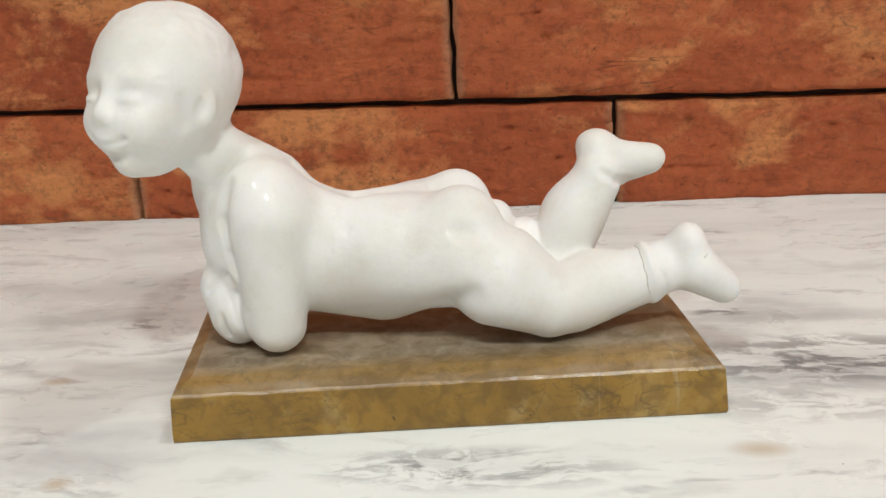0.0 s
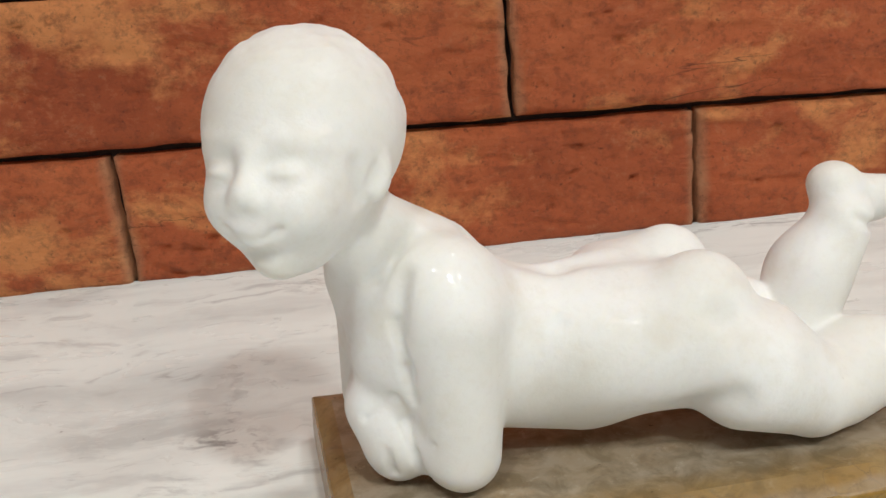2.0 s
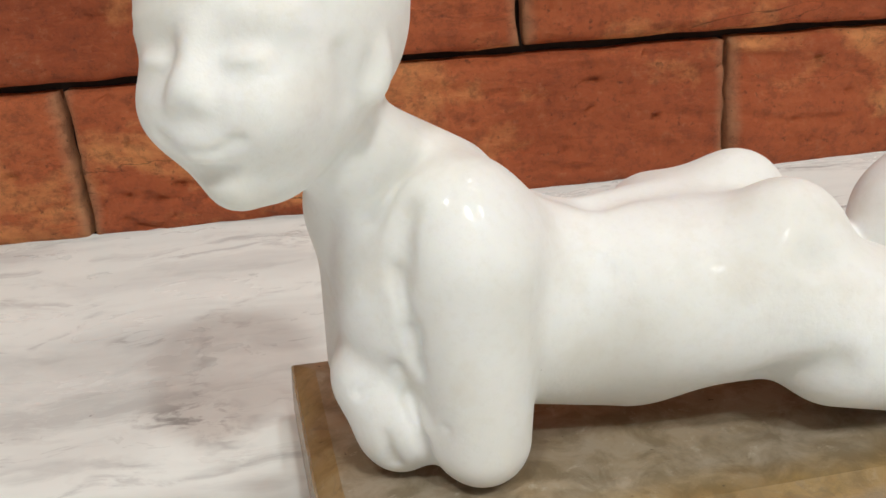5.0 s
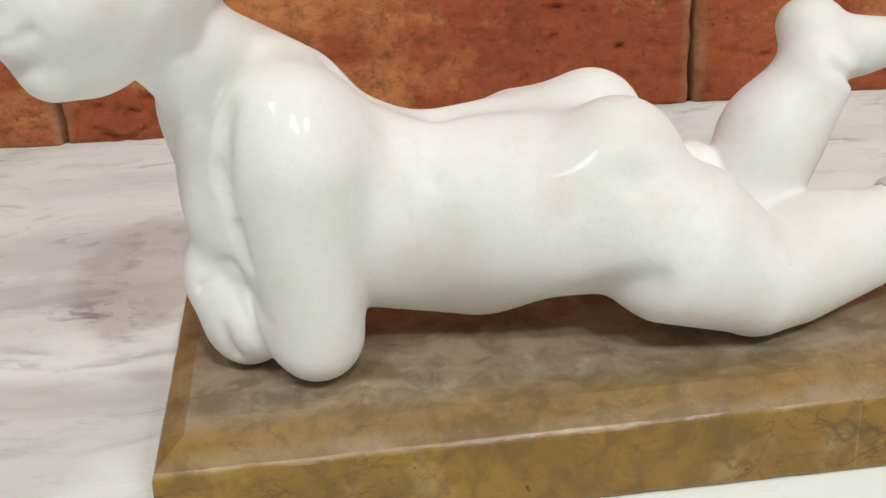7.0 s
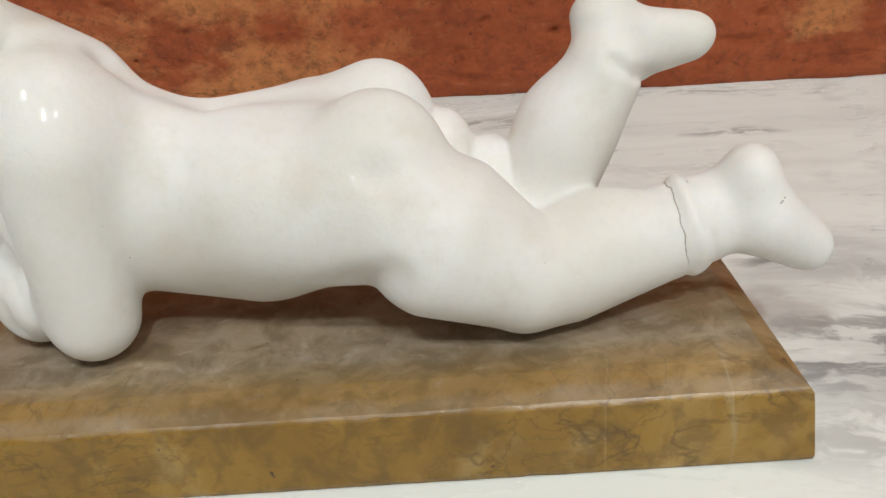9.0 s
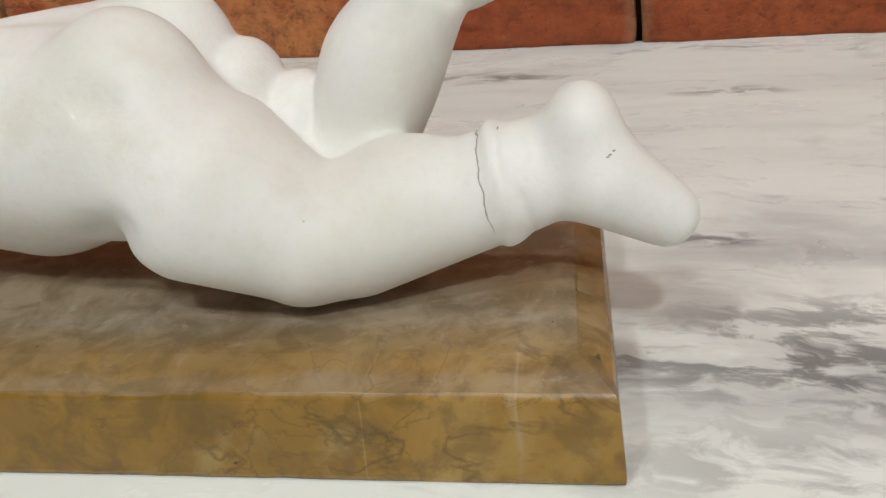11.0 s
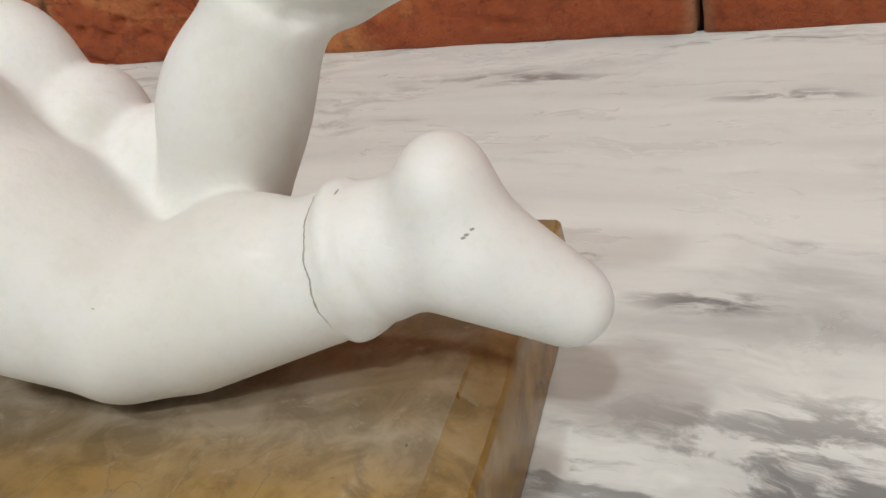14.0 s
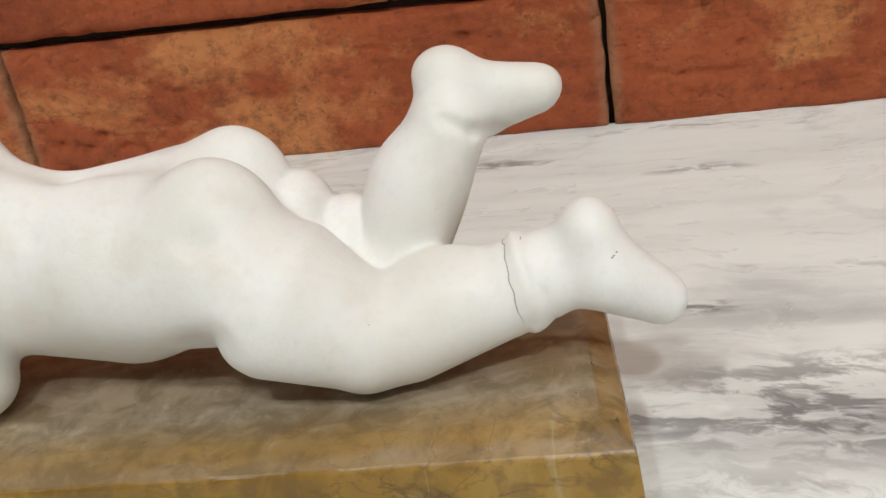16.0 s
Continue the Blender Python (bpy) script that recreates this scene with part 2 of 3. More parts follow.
    bump(t, b, fractal(t, plain, 120, 5, 0.6).outputs["Fac"], 0.05, 0.0008)
    return m


def brick_material():
    m, t, b = material("fired_clay", 0.72, 0.0, 0.35)
    info = t.nodes.new("ShaderNodeObjectInfo")
    comb = t.nodes.new("ShaderNodeCombineXYZ")
    for k in range(3):
        t.links.new(info.outputs["Random"], comb.inputs[k])
    shift = scale_vec(t, comb.outputs[0], 7.0)
    v = add_vec(t, coords(t), shift)
    vs = add_vec(t, coords(t, (1, 1, 1.7), (0, 5, 0)), shift)
    big = fractal(t, v, 11, 5, 0.55, 0.4)
    col = ramp(t, big.outputs["Fac"], [(0.3, (0.46, 0.098, 0.033)), (0.5, (0.60, 0.140, 0.047)), (0.7, (0.71, 0.192, 0.066))])
    patch = fractal(t, vs, 12, 9, 0.66, 0.25)
    col = mix(t, ramp(t, patch.outputs["Fac"], [(0.50, 0.0), (0.60, 0.85)]), col, (0.92, 0.37, 0.13))
    smear = fractal(t, vs, 64, 9, 0.74, 0.2)
    col = mix(t, ramp(t, smear.outputs["Fac"], [(0.32, 0.5), (0.46, 0.0)]), col, (0.21, 0.050, 0.022))
    pale = fractal(t, vs, 34, 9, 0.76, 0.3)
    col = mix(t, ramp(t, pale.outputs["Fac"], [(0.60, 0.0), (0.76, 0.55)]), col, (0.66, 0.31, 0.15))
    # worn, paler arrises; the top one also has light from above painted in
    gen = t.nodes.new("ShaderNodeTexCoord")
    sep = t.nodes.new("ShaderNodeSeparateXYZ")
    t.links.new(gen.outputs["Generated"], sep.inputs[0])
    ragged = fractal(t, v, 40, 6, 0.7)
    top = math_node(t, "ADD", sep.outputs["Z"], math_node(t, "MULTIPLY", ragged.outputs["Fac"], 0.16))
    rim = ramp(t, math_node(t, "SUBTRACT", top, 0.10), [(0.90, 0.0), (0.96, 0.8)])
    col = mix(t, rim, col, (0.66, 0.28, 0.12))
    ends = math_node(t, "ABSOLUTE", math_node(t, "SUBTRACT", sep.outputs["X"], 0.5))
    ends = ramp(t, math_node(t, "ADD", ends, math_node(t, "MULTIPLY", ragged.outputs["Fac"], 0.03)), [(0.494, 0.0), (0.512, 0.65)])
    col = mix(t, ends, col, (0.66, 0.36, 0.19))
    speck = fractal(t, v, 330, 4, 0.65)
    col = mix(t, ramp(t, speck.outputs["Fac"], [(0.62, 0.0), (0.72, 0.6)]), col, (0.08, 0.026, 0.014))
    grit = fractal(t, v, 150, 8, 0.75)
    col = mix(t, ramp(t, grit.outputs["Fac"], [(0.36, 0.45), (0.50, 0.0)]), col, (0.20, 0.052, 0.024))
    col = mix(t, ramp(t, grit.outputs["Fac"], [(0.56, 0.0), (0.70, 0.4)]), col, (0.70, 0.30, 0.14))
    split = math_node(t, "MULTIPLY", veins(t, coords(t, (1, 1, 3.2), (0, 6, 0)), 9, 0.005, 0.8, 7), ramp(t, fractal(t, v, 13, 3).outputs["Fac"], [(0.54, 0.0), (0.64, 1.0)]))
    col = mix(t, math_node(t, "MULTIPLY", split, 0.8), col, (0.07, 0.022, 0.012))
    t.links.new(col, b.inputs["Base Color"])
    n0 = bump(t, b, split, -0.7, 0.003)
    n1 = bump(t, b, smear.outputs["Fac"], 0.7, 0.004, n0)
    n2 = bump(t, b, fractal(t, vs, 190, 9, 0.78).outputs["Fac"], 1.0, 0.0026, n1)
    bump(t, b, veins(t, vs, 26, 0.014, 1.4, 8), -0.5, 0.0025, n2)
    return m


def plain_material(name, col, rough=0.7, grain=60.0, amount=0.12):
    m, t, b = material(name, rough)
    n = fractal(t, coords(t), grain, 6, 0.6)
    n2 = fractal(t, coords(t), grain * 0.07, 4, 0.5)
    lo = tuple(c * (1 - amount) for c in col)
    hi = tuple(min(0.95, c * (1 + amount)) for c in col)
    c1 = ramp(t, n.outputs["Fac"], [(0.3, lo), (0.7, hi)])
    c2 = ramp(t, n2.outputs["Fac"], [(0.3, lo), (0.7, hi)])
    t.links.new(mix(t, 0.5, c1, c2), b.inputs["Base Color"])
    bump(t, b, n.outputs["Fac"], 0.15, 0.001)
    return m


STATUE = statue_material()
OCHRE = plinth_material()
TABLE = table_material()
BRICK = brick_material()
JOINT = plain_material("dark_joint_mortar", (0.035, 0.022, 0.016), 0.95, 300, 0.4)
PAINT = plain_material("white_wall_paint", (0.52, 0.52, 0.51), 0.8)
CEILING = plain_material("white_ceiling_paint", (0.80, 0.80, 0.79), 0.85)
TILE = plain_material("grey_floor_stone", (0.28, 0.26, 0.24), 0.5, 12)
STEEL = plain_material("white_lamp_enamel", (0.75, 0.74, 0.72), 0.35)
GLOW = bpy.data.materials.new("lamp_glow")
GLOW.use_nodes = True
GLOW.node_tree.nodes["Principled BSDF"].inputs["Emission Color"].default_value = (1.0, 0.99, 0.96, 1)
GLOW.node_tree.nodes["Principled BSDF"].inputs["Emission Strength"].default_value = 12.0


# ---- building helpers ----
def mesh_of(name, bm, mat, smooth=False):
    me = bpy.data.meshes.new(name)
    bm.to_mesh(me)
    bm.free()
    me.materials.append(mat)
    if smooth:
        me.polygons.foreach_set("use_smooth", [True] * len(me.polygons))
    return me


def part(name, bm, mat, parent=None, label="", smooth=False):
    ob = new(name, mesh_of(name, bm, mat, smooth))
    if parent is not None:
        ob.parent = parent
    if label:
        tagged(ob, label)
    return ob


def box_bm(x0, x1, y0, y1, z0, z1, bevel=0.0):
    bm = bmesh.new()
    bmesh.ops.create_cube(bm, size=1.0)
    for v in bm.verts:
        v.co = Vector(((x0 + x1) / 2 + v.co.x * (x1 - x0), (y0 + y1) / 2 + v.co.y * (y1 - y0), (z0 + z1) / 2 + v.co.z * (z1 - z0)))
    if bevel:
        bmesh.ops.bevel(bm, geom=bm.edges[:], offset=bevel, segments=2, affect="EDGES")
    return bm


# ---- the room: everything of it is turned with the brick wall ----
ROOM = pose(0, WALL_Y, 0, 0, 0, WALL_TURN)


def structure(name, bm, mat, label):
    ob = part(name, bm, mat)
    ob.matrix_basis = ROOM
    return tagged(ob, label, name.split("_")[0], kind="structure")


wall_north = structure("wall_north", box_bm(-1.8, 1.8, 0.012, 0.16, FLOOR_Z, CEIL_Z), JOINT, "dark dry-laid joints behind the red brick wall")
structure("wall_south", box_bm(-1.8, 1.8, -2.7, -2.6, FLOOR_Z, CEIL_Z), PAINT, "plain white painted wall")
structure("wall_east", box_bm(1.8, 1.9, -2.7, 0.16, FLOOR_Z, CEIL_Z), PAINT, "plain white painted wall")
structure("wall_west", box_bm(-1.9, -1.8, -2.7, 0.16, FLOOR_Z, CEIL_Z), PAINT, "plain white painted wall")
structure("ceiling", box_bm(-1.9, 1.9, -2.7, 0.16, CEIL_Z, CEIL_Z + 0.1), CEILING, "plain white painted ceiling")
structure("floor", box_bm(-1.9, 1.9, -2.7, 0.16, FLOOR_Z - 0.1, FLOOR_Z), TILE, "grey stone floor")


# ---- the counter with its marble slab ----
def marble_counter():
    ob = new("marble_counter")
    tagged(ob, "white marble counter with grey veins against a brick wall", "counter")
    ob.matrix_basis = ROOM
    part("slab", box_bm(-1.3, 1.3, -0.95, 0.006, -0.03, TABLE_Z, 0.002), TABLE, ob, "polished white marble slab with grey veins")
    for x0, x1 in ((-1.25, -0.45), (-0.43, 0.43), (0.45, 1.25)):
        part("cabinet_front", box_bm(x0, x1, -0.90, -0.04, FLOOR_Z + 0.002, -0.031, 0.003), PAINT, ob)
    return ob


marble_counter()


# ---- lamps ----
def ceiling_light(x, y, watts):
    ob = new("ceiling_light")
    tagged(ob, "round white recessed ceiling light, switched on", "ceiling light", "ceiling lights")
    ob.location = (x, y, CEIL_Z)
    bm = bmesh.new()
    bmesh.ops.create_cone(bm, cap_ends=True, segments=40, radius1=0.105, radius2=0.125, depth=0.02)
    bmesh.ops.translate(bm, verts=bm.verts, vec=(0, 0, -0.011))
    part("frame", bm, STEEL, ob, smooth=False)
    bm = bmesh.new()
    bmesh.ops.create_cone(bm, cap_ends=True, segments=40, radius1=0.085, radius2=0.09, depth=0.006)
    bmesh.ops.translate(bm, verts=bm.verts, vec=(0, 0, -0.025))
    part("diffuser", bm, GLOW, ob, "glowing frosted diffuser")
    data = bpy.data.lights.new("ceiling_lamp", "AREA")
    data.shape, data.size, data.energy, data.color = "DISK", 0.17, watts, (0.970, 1.0, 0.985)
    lamp = new("ceiling_lamp", data)
    lamp.location = (x, y, CEIL_Z - 0.035)
    return ob


for lx, ly, lw in LAMPS:
    ceiling_light(lx, ly, lw)


# ---- the plinth ----
def plinth():
    """Ochre slab with a chamfered, slightly chipped upper edge. Corners in plinth units."""
    low = [(-1.0, 0.008), (1.004, -0.002), (0.968, 0.955), (-1.078, 1.06)]
    edge_z, top_z, inset = 0.180, 0.206, 0.088
    n_long, n_deep = 120, 56
    bm = bmesh.new()

    def corner(s, r, k):
        """Point at the shares s (along) and r (deep) of the footprint, drawn in by k."""
        s2, r2 = k * 0.33 + s * (1 - k * 0.66), k + r * (1 - 2 * k)
        a = Vector(low[0]).lerp(Vector(low[1]), s2)
        c = Vector(low[3]).lerp(Vector(low[2]), s2)
        return a.lerp(c, r2)

    def ring(k, z, rough):
        pts = [(i / n_long, 0.0) for i in range(n_long)] + [(1.0, i / n_deep) for i in range(n_deep)]
        pts += [(1 - i / n_long, 1.0) for i in range(n_long)] + [(0.0, 1 - i / n_deep) for i in range(n_deep)]
        out = []
        for s, r in pts:
            p = corner(s, r, k)
            mid = Vector((-0.02, 0.49))
            w = noise.noise(Vector((p.x * 9, p.y * 9, z * 30))) + 0.5 * noise.noise(Vector((p.x * 31, p.y * 31, z * 50)))
            chip = max(0.0, noise.noise(Vector((p.x * 17 + 5, p.y * 17, 3.0))) - 0.42) * rough * 6
            q = p + (mid - p).normalized() * (abs(w) * rough + chip)
            out.append(bm.verts.new((q.x * U, q.y * U, (z - chip * 0.7 + w * rough * 0.6) * U)))
        return out

    rings = [ring(-0.013, 0.0, 0.003), ring(-0.016, 0.012, 0.002), ring(-0.011, 0.06, 0.001), ring(-0.005, 0.12, 0.001), ring(0.0, edge_z - 0.012, 0.002), ring(0.004, edge_z - 0.006, 0.0025),
             ring(0.010, edge_z, 0.0025), ring(inset * 0.5, 0.5 * (edge_z + top_z), 0.002), ring(inset, top_z - 0.003, 0.004), ring(inset + 0.01, top_z, 0.003), ring(inset + 0.04, top_z, 0.0015)]
    count = len(rings[0])
    for a, b in zip(rings, rings[1:]):
        for i in range(count):
            bm.faces.new((a[i], a[(i + 1) % count], b[(i + 1) % count], b[i]))
    bm.faces.new(rings[-1])
    bm.faces.new(list(reversed(rings[0])))
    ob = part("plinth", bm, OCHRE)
    ob.data.polygons.foreach_set("use_smooth", [len(p.vertices) == 4 for p in ob.data.polygons])
    ob.data.set_sharp_from_angle(angle=radians(14))
    ob.location = (0, 0, TABLE_Z + 0.0002)
    return tagged(ob, "ochre veined marble plinth with chamfered worn edges", "plinth")


plinth()


# ---- the sculpture: blended solids, turned into one skin ----
class Solid:
    """A distance field on a grid, in plinth units."""

    def __init__(self, lo, hi, step):
        self.lo, self.step = np.array(lo, dtype=np.float32), step
        self.size = np.ceil((np.array(hi) - self.lo) / step).astype(int)
        self.d = np.full(self.size, 0.3, dtype=np.float32)

    def block(self, lo, hi):
        a = np.clip(((np.array(lo) - self.lo) / self.step).astype(int), 0, self.size - 1)
        b = np.clip(((np.array(hi) - self.lo) / self.step).astype(int) + 2, 1, self.size)
        axes = [self.lo[i] + self.step * np.arange(a[i], b[i], dtype=np.float32) for i in range(3)]
        grid = np.meshgrid(*axes, indexing="ij", sparse=True)
        return tuple(slice(a[i], b[i]) for i in range(3)), grid

    def join(self, where, e, k):
        d = self.d[where]
        h = np.clip(k - np.abs(d - e), 0, None) / k
        self.d[where] = np.minimum(d, e) - h * h * k * 0.25

    def cut(self, where, e, k):
        d = self.d[where]
        h = np.clip(k - np.abs(d + e), 0, None) / k
        self.d[where] = np.maximum(d, -e) + h * h * k * 0.25

    def egg(self, c, r, k=0.06, yaw=0.0, pitch=0.0, roll=0.0, carve=False):
        """An ellipsoid with its half axes r, turned about z, then y and x."""
        big = max(r) + 0.16
        where, g = self.block([v - big for v in c], [v + big for v in c])
        m = np.array(Euler((radians(roll), radians(pitch), radians(yaw))).to_matrix().transposed(), dtype=np.float32)
        p = [g[i] - c[i] for i in range(3)]
        q = [m[i][0] * p[0] + m[i][1] * p[1] + m[i][2] * p[2] for i in range(3)]
        k0 = np.sqrt(sum((q[i] / r[i]) ** 2 for i in range(3)))
        k1 = np.sqrt(sum((q[i] / r[i] ** 2) ** 2 for i in range(3))) + 1e-6
        e = k0 * (k0 - 1.0) / k1
        (self.cut if carve else self.join)(where, e.astype(np.float32), k)

    def limb(self, a, b, ra, rb, k=0.06, carve=False, flat=1.0):
        """A round bar from a to b whose radius goes from ra to rb; flat narrows it along y."""
        a, b = np.array(a), np.array(b)
        big = max(ra, rb) + 0.16
        where, g = self.block(np.minimum(a, b) - big, np.maximum(a, b) + big)
        w = b - a
        p = [g[i] - a[i] for i in range(3)]
        p[1] = p[1] / flat
        h = np.clip((p[0] * w[0] + p[1] * w[1] + p[2] * w[2]) / float(w @ w), 0, 1)
        e = np.sqrt(sum((p[i] - h * w[i]) ** 2 for i in range(3))) - (ra + (rb - ra) * h)
        (self.cut if carve else self.join)(where, e.astype(np.float32), k)

    def ring(self, c, axis, big, small, k=0.03, carve=False, wander=0.0):
        """A hoop round an axis; wander lets it run to and fro along it."""
        n = Vector(axis).normalized()
        reach = big + 0.12
        where, g = self.block([v - reach for v in c], [v + reach for v in c])
        p = [g[i] - c[i] for i in range(3)]
        along = p[0] * n[0] + p[1] * n[1] + p[2] * n[2]
        flat = np.sqrt(np.maximum(p[0] ** 2 + p[1] ** 2 + p[2] ** 2 - along**2, 0))
        along = along + wander * (np.sin(p[2] * 42.0) + 0.6 * np.sin(p[1] * 70.0 + p[2] * 95.0))
        e = np.sqrt(along**2 + (flat - big) ** 2) - small
        (self.cut if carve else self.join)(where, e.astype(np.float32), k)

    def soften(self, times):
        """Rounds off all joints so far."""
        d = self.d
        for _ in range(times):
            for ax in range(3):
                d = np.moveaxis(d, ax, 0)
                c = d.copy()
                c[1:-1] = d[1:-1] * 0.5 + (d[:-2] + d[2:]) * 0.25
                d = np.moveaxis(c, 0, ax)
        self.d = np.ascontiguousarray(d)

    def front(self, x, z, out=0.0):
        """The place on the side that faces -y at x and z, moved out by a little."""
        i = int((x - self.lo[0]) / self.step)
        k = int((z - self.lo[2]) / self.step)
        hit = np.nonzero(self.d[i, :, k] < 0)[0]
        y = self.lo[1] + self.step * (hit[0] if len(hit) else 0)
        return (x, y - out, z)

    def skin(self, floor):
        """Surface nets: one vertex for each cell that the surface crosses."""
        d = self.d
        zz = self.lo[2] + self.step * np.arange(d.shape[2], dtype=np.float32)
        d = np.maximum(d, (floor - zz)[None, None, :])
        d[0], d[-1] = 1, 1
        d[:, 0], d[:, -1] = 1, 1
        d[:, :, 0], d[:, :, -1] = 1, 1
        n = np.array(d.shape) - 1
        inside = d < 0
        count = np.zeros(n, dtype=np.int8)
        for i in (0, 1):
            for j in (0, 1):
                for l in (0, 1):
                    count += inside[i:n[0] + i, j:n[1] + j, l:n[2] + l]
        cells = np.argwhere((count > 0) & (count < 8))
        index = np.full(n, -1, dtype=np.int32)
        index[tuple(cells.T)] = np.arange(len(cells))
        total, hits = np.zeros((len(cells), 3)), np.zeros((len(cells), 1))
        ends = [(i, j, l) for i in (0, 1) for j in (0, 1) for l in (0, 1)]
        for p in ends:
            for ax in range(3):
                if p[ax]:
                    continue
                q = list(p)
                q[ax] = 1
                da = d[tuple((cells + p).T)]
                db = d[tuple((cells + q).T)]
                hit = (da < 0) != (db < 0)
                s = np.where(hit, da / np.where(hit, da - db, 1), 0)
                pos = np.array(p, dtype=float)[None, :].repeat(len(cells), 0)
                pos[:, ax] = s
                total += pos * hit[:, None]
                hits += hit[:, None]
        verts = self.lo + self.step * (cells + total / hits)
        faces = []
        for ax in range(3):
            u, v = [(1, 2), (2, 0), (0, 1)][ax]
            lo_s, hi_s = [slice(1, -1)] * 3, [slice(1, -1)] * 3
            hi_s[ax] = slice(2, None)
            cross = inside[tuple(lo_s)] != inside[tuple(hi_s)]
            at = np.argwhere(cross) + 1
            flip = inside[tuple(at.T)]
            du, dv = np.zeros(3, int), np.zeros(3, int)
            du[u], dv[v] = 1, 1
            ring = [index[tuple((at - a * du - b * dv).T)] for a, b in ((1, 1), (0, 1), (0, 0), (1, 0))]
            quad = np.stack(ring, 1)
            quad[~flip] = quad[~flip][:, ::-1]
            faces.append(quad)
        faces = np.concatenate(faces)
        return verts, faces[(faces >= 0).all(1)]


def statue():
    """A reclining child, propped on its elbows, carved from one piece."""
    s = Solid((-1.34, 0.05, 0.175), (1.22, 0.86, 1.58), 0.0062)
    # trunk
    s.limb((-0.647, 0.455, 0.619), (-0.227, 0.462, 0.472), 0.274, 0.222, 0.1, flat=0.80)
    s.limb((-0.228, 0.458, 0.561), (0.013, 0.442, 0.526), 0.224, 0.218, 0.08)
    s.egg((0.075, 0.350, 0.612), (0.172, 0.132, 0.200), 0.06, 0, 12, 0)
    s.egg((0.063, 0.575, 0.622), (0.160, 0.125, 0.200), 0.018, 0, 12, 0)
    s.egg((-0.091, 0.579, 0.652), (0.139, 0.22, 0.12), 0.08)
    # shoulders and neck
    s.egg((-0.646, 0.342, 0.78), (0.171, 0.152, 0.181), 0.09)
    s.egg((-0.792, 0.555, 0.816), (0.169, 0.145, 0.174), 0.09)
    s.limb((-0.661, 0.498, 0.798), (-0.922, 0.448, 1.038), 0.166, 0.108, 0.055)
    # head: skull, face, chin
    s.egg((-0.952, 0.424, 1.273), (0.276, 0.260, 0.263), 0.06, 60, 0, 0)
    s.egg((-1.011, 0.285, 1.15), (0.205, 0.18, 0.189), 0.08, 60, 0, 0)
    s.egg((-1.018, 0.283, 1.012), (0.078, 0.080, 0.068), 0.09, 60, 0, 0)
    s.egg((-1.060, 0.188, 1.000), (0.048, 0.050, 0.046), 0.05, 60)
    # near arm, far arm, folded hands
    s.limb((-0.628, 0.305, 0.734), (-0.636, 0.290, 0.320), 0.150, 0.112, 0.035)
    s.limb((-0.805, 0.601, 0.753), (-0.858, 0.601, 0.406), 0.133, 0.099, 0.05)
    s.limb((-0.66, 0.31, 0.345), (-0.78, 0.37, 0.345), 0.098, 0.09, 0.03)
    s.egg((-0.806, 0.40, 0.35), (0.115, 0.118, 0.145), 0.03)
    s.egg((-0.857, 0.443, 0.433), (0.097, 0.12, 0.115), 0.03)
    # near leg and foot
    s.limb((0.236, 0.298, 0.452), (0.405, 0.285, 0.349), 0.198, 0.139, 0.04)
    s.limb((0.505, 0.31, 0.345), (0.824, 0.348, 0.414), 0.131, 0.095, 0.03)
    s.egg((0.596, 0.353, 0.41), (0.157, 0.108, 0.112), 0.05, 0, -12, 0)
    s.limb((0.797, 0.355, 0.432), (0.887, 0.38, 0.454), 0.106, 0.086, 0.03)
    s.egg((0.950, 0.358, 0.534), (0.070, 0.083, 0.078), 0.05)
    s.limb((0.978, 0.350, 0.428), (1.102, 0.378, 0.332), 0.097, 0.068, 0.05)
    # far leg and foot
    s.limb((0.10, 0.45, 0.50), (0.38, 0.46, 0.36), 0.150, 0.105, 0.05)
    s.egg((0.305, 0.565, 0.467), (0.075, 0.105, 0.133), 0.03)
    s.egg((0.383, 0.572, 0.424), (0.093, 0.116, 0.092), 0.03)
    s.limb((0.449, 0.515, 0.381), (0.642, 0.558, 0.762), 0.115, 0.1, 0.03)
    s.egg((0.528, 0.56, 0.607), (0.119, 0.134, 0.16), 0.05, 0, 25, 0)
    s.egg((0.643, 0.615, 0.872), (0.081, 0.078, 0.068), 0.04)
    s.limb((0.725, 0.655, 0.775), (0.855, 0.628, 0.802), 0.088, 0.058, 0.04)
    s.limb((0.665, 0.62, 0.838), (0.862, 0.632, 0.803), 0.064, 0.044, 0.05)
    s.egg((0.890, 0.632, 0.812), (0.034, 0.050, 0.038), 0.02, 0, -20, 0)
    s.limb((0.14, 0.565, 0.54), (0.36, 0.58, 0.41), 0.150, 0.095, 0.03)
    s.limb((-0.16, 0.37, 0.54), (0.08, 0.305, 0.54), 0.150, 0.140, 0.12)
    s.soften(7)
    s.egg((0.232, 0.572, 0.56), (0.085, 0.125, 0.122), 0.012)
    s.egg((0.350, 0.572, 0.495), (0.072, 0.115, 0.110), 0.012)
    s.egg((0.195, 0.370, 0.555), (0.085, 0.095, 0.110), 0.025)
    s.soften(1)
    # folds of the sock and the old break
    s.ring((0.800, 0.354, 0.430), (0.96, 0.07, 0.2), 0.105, 0.005, 0.03)
    s.egg((0.803, 0.300, 0.338), (0.024, 0.030, 0.020), 0.03)
    s.ring((0.770, 0.348, 0.412), (0.97, 0.06, 0.16), 0.119, 0.006, 0.012, True)
    # upper foot: the fold round the ankle
    s.limb(s.front(0.645, 0.80, 0.001), s.front(0.71, 0.755, 0.001), 0.008, 0.010, 0.03, True)
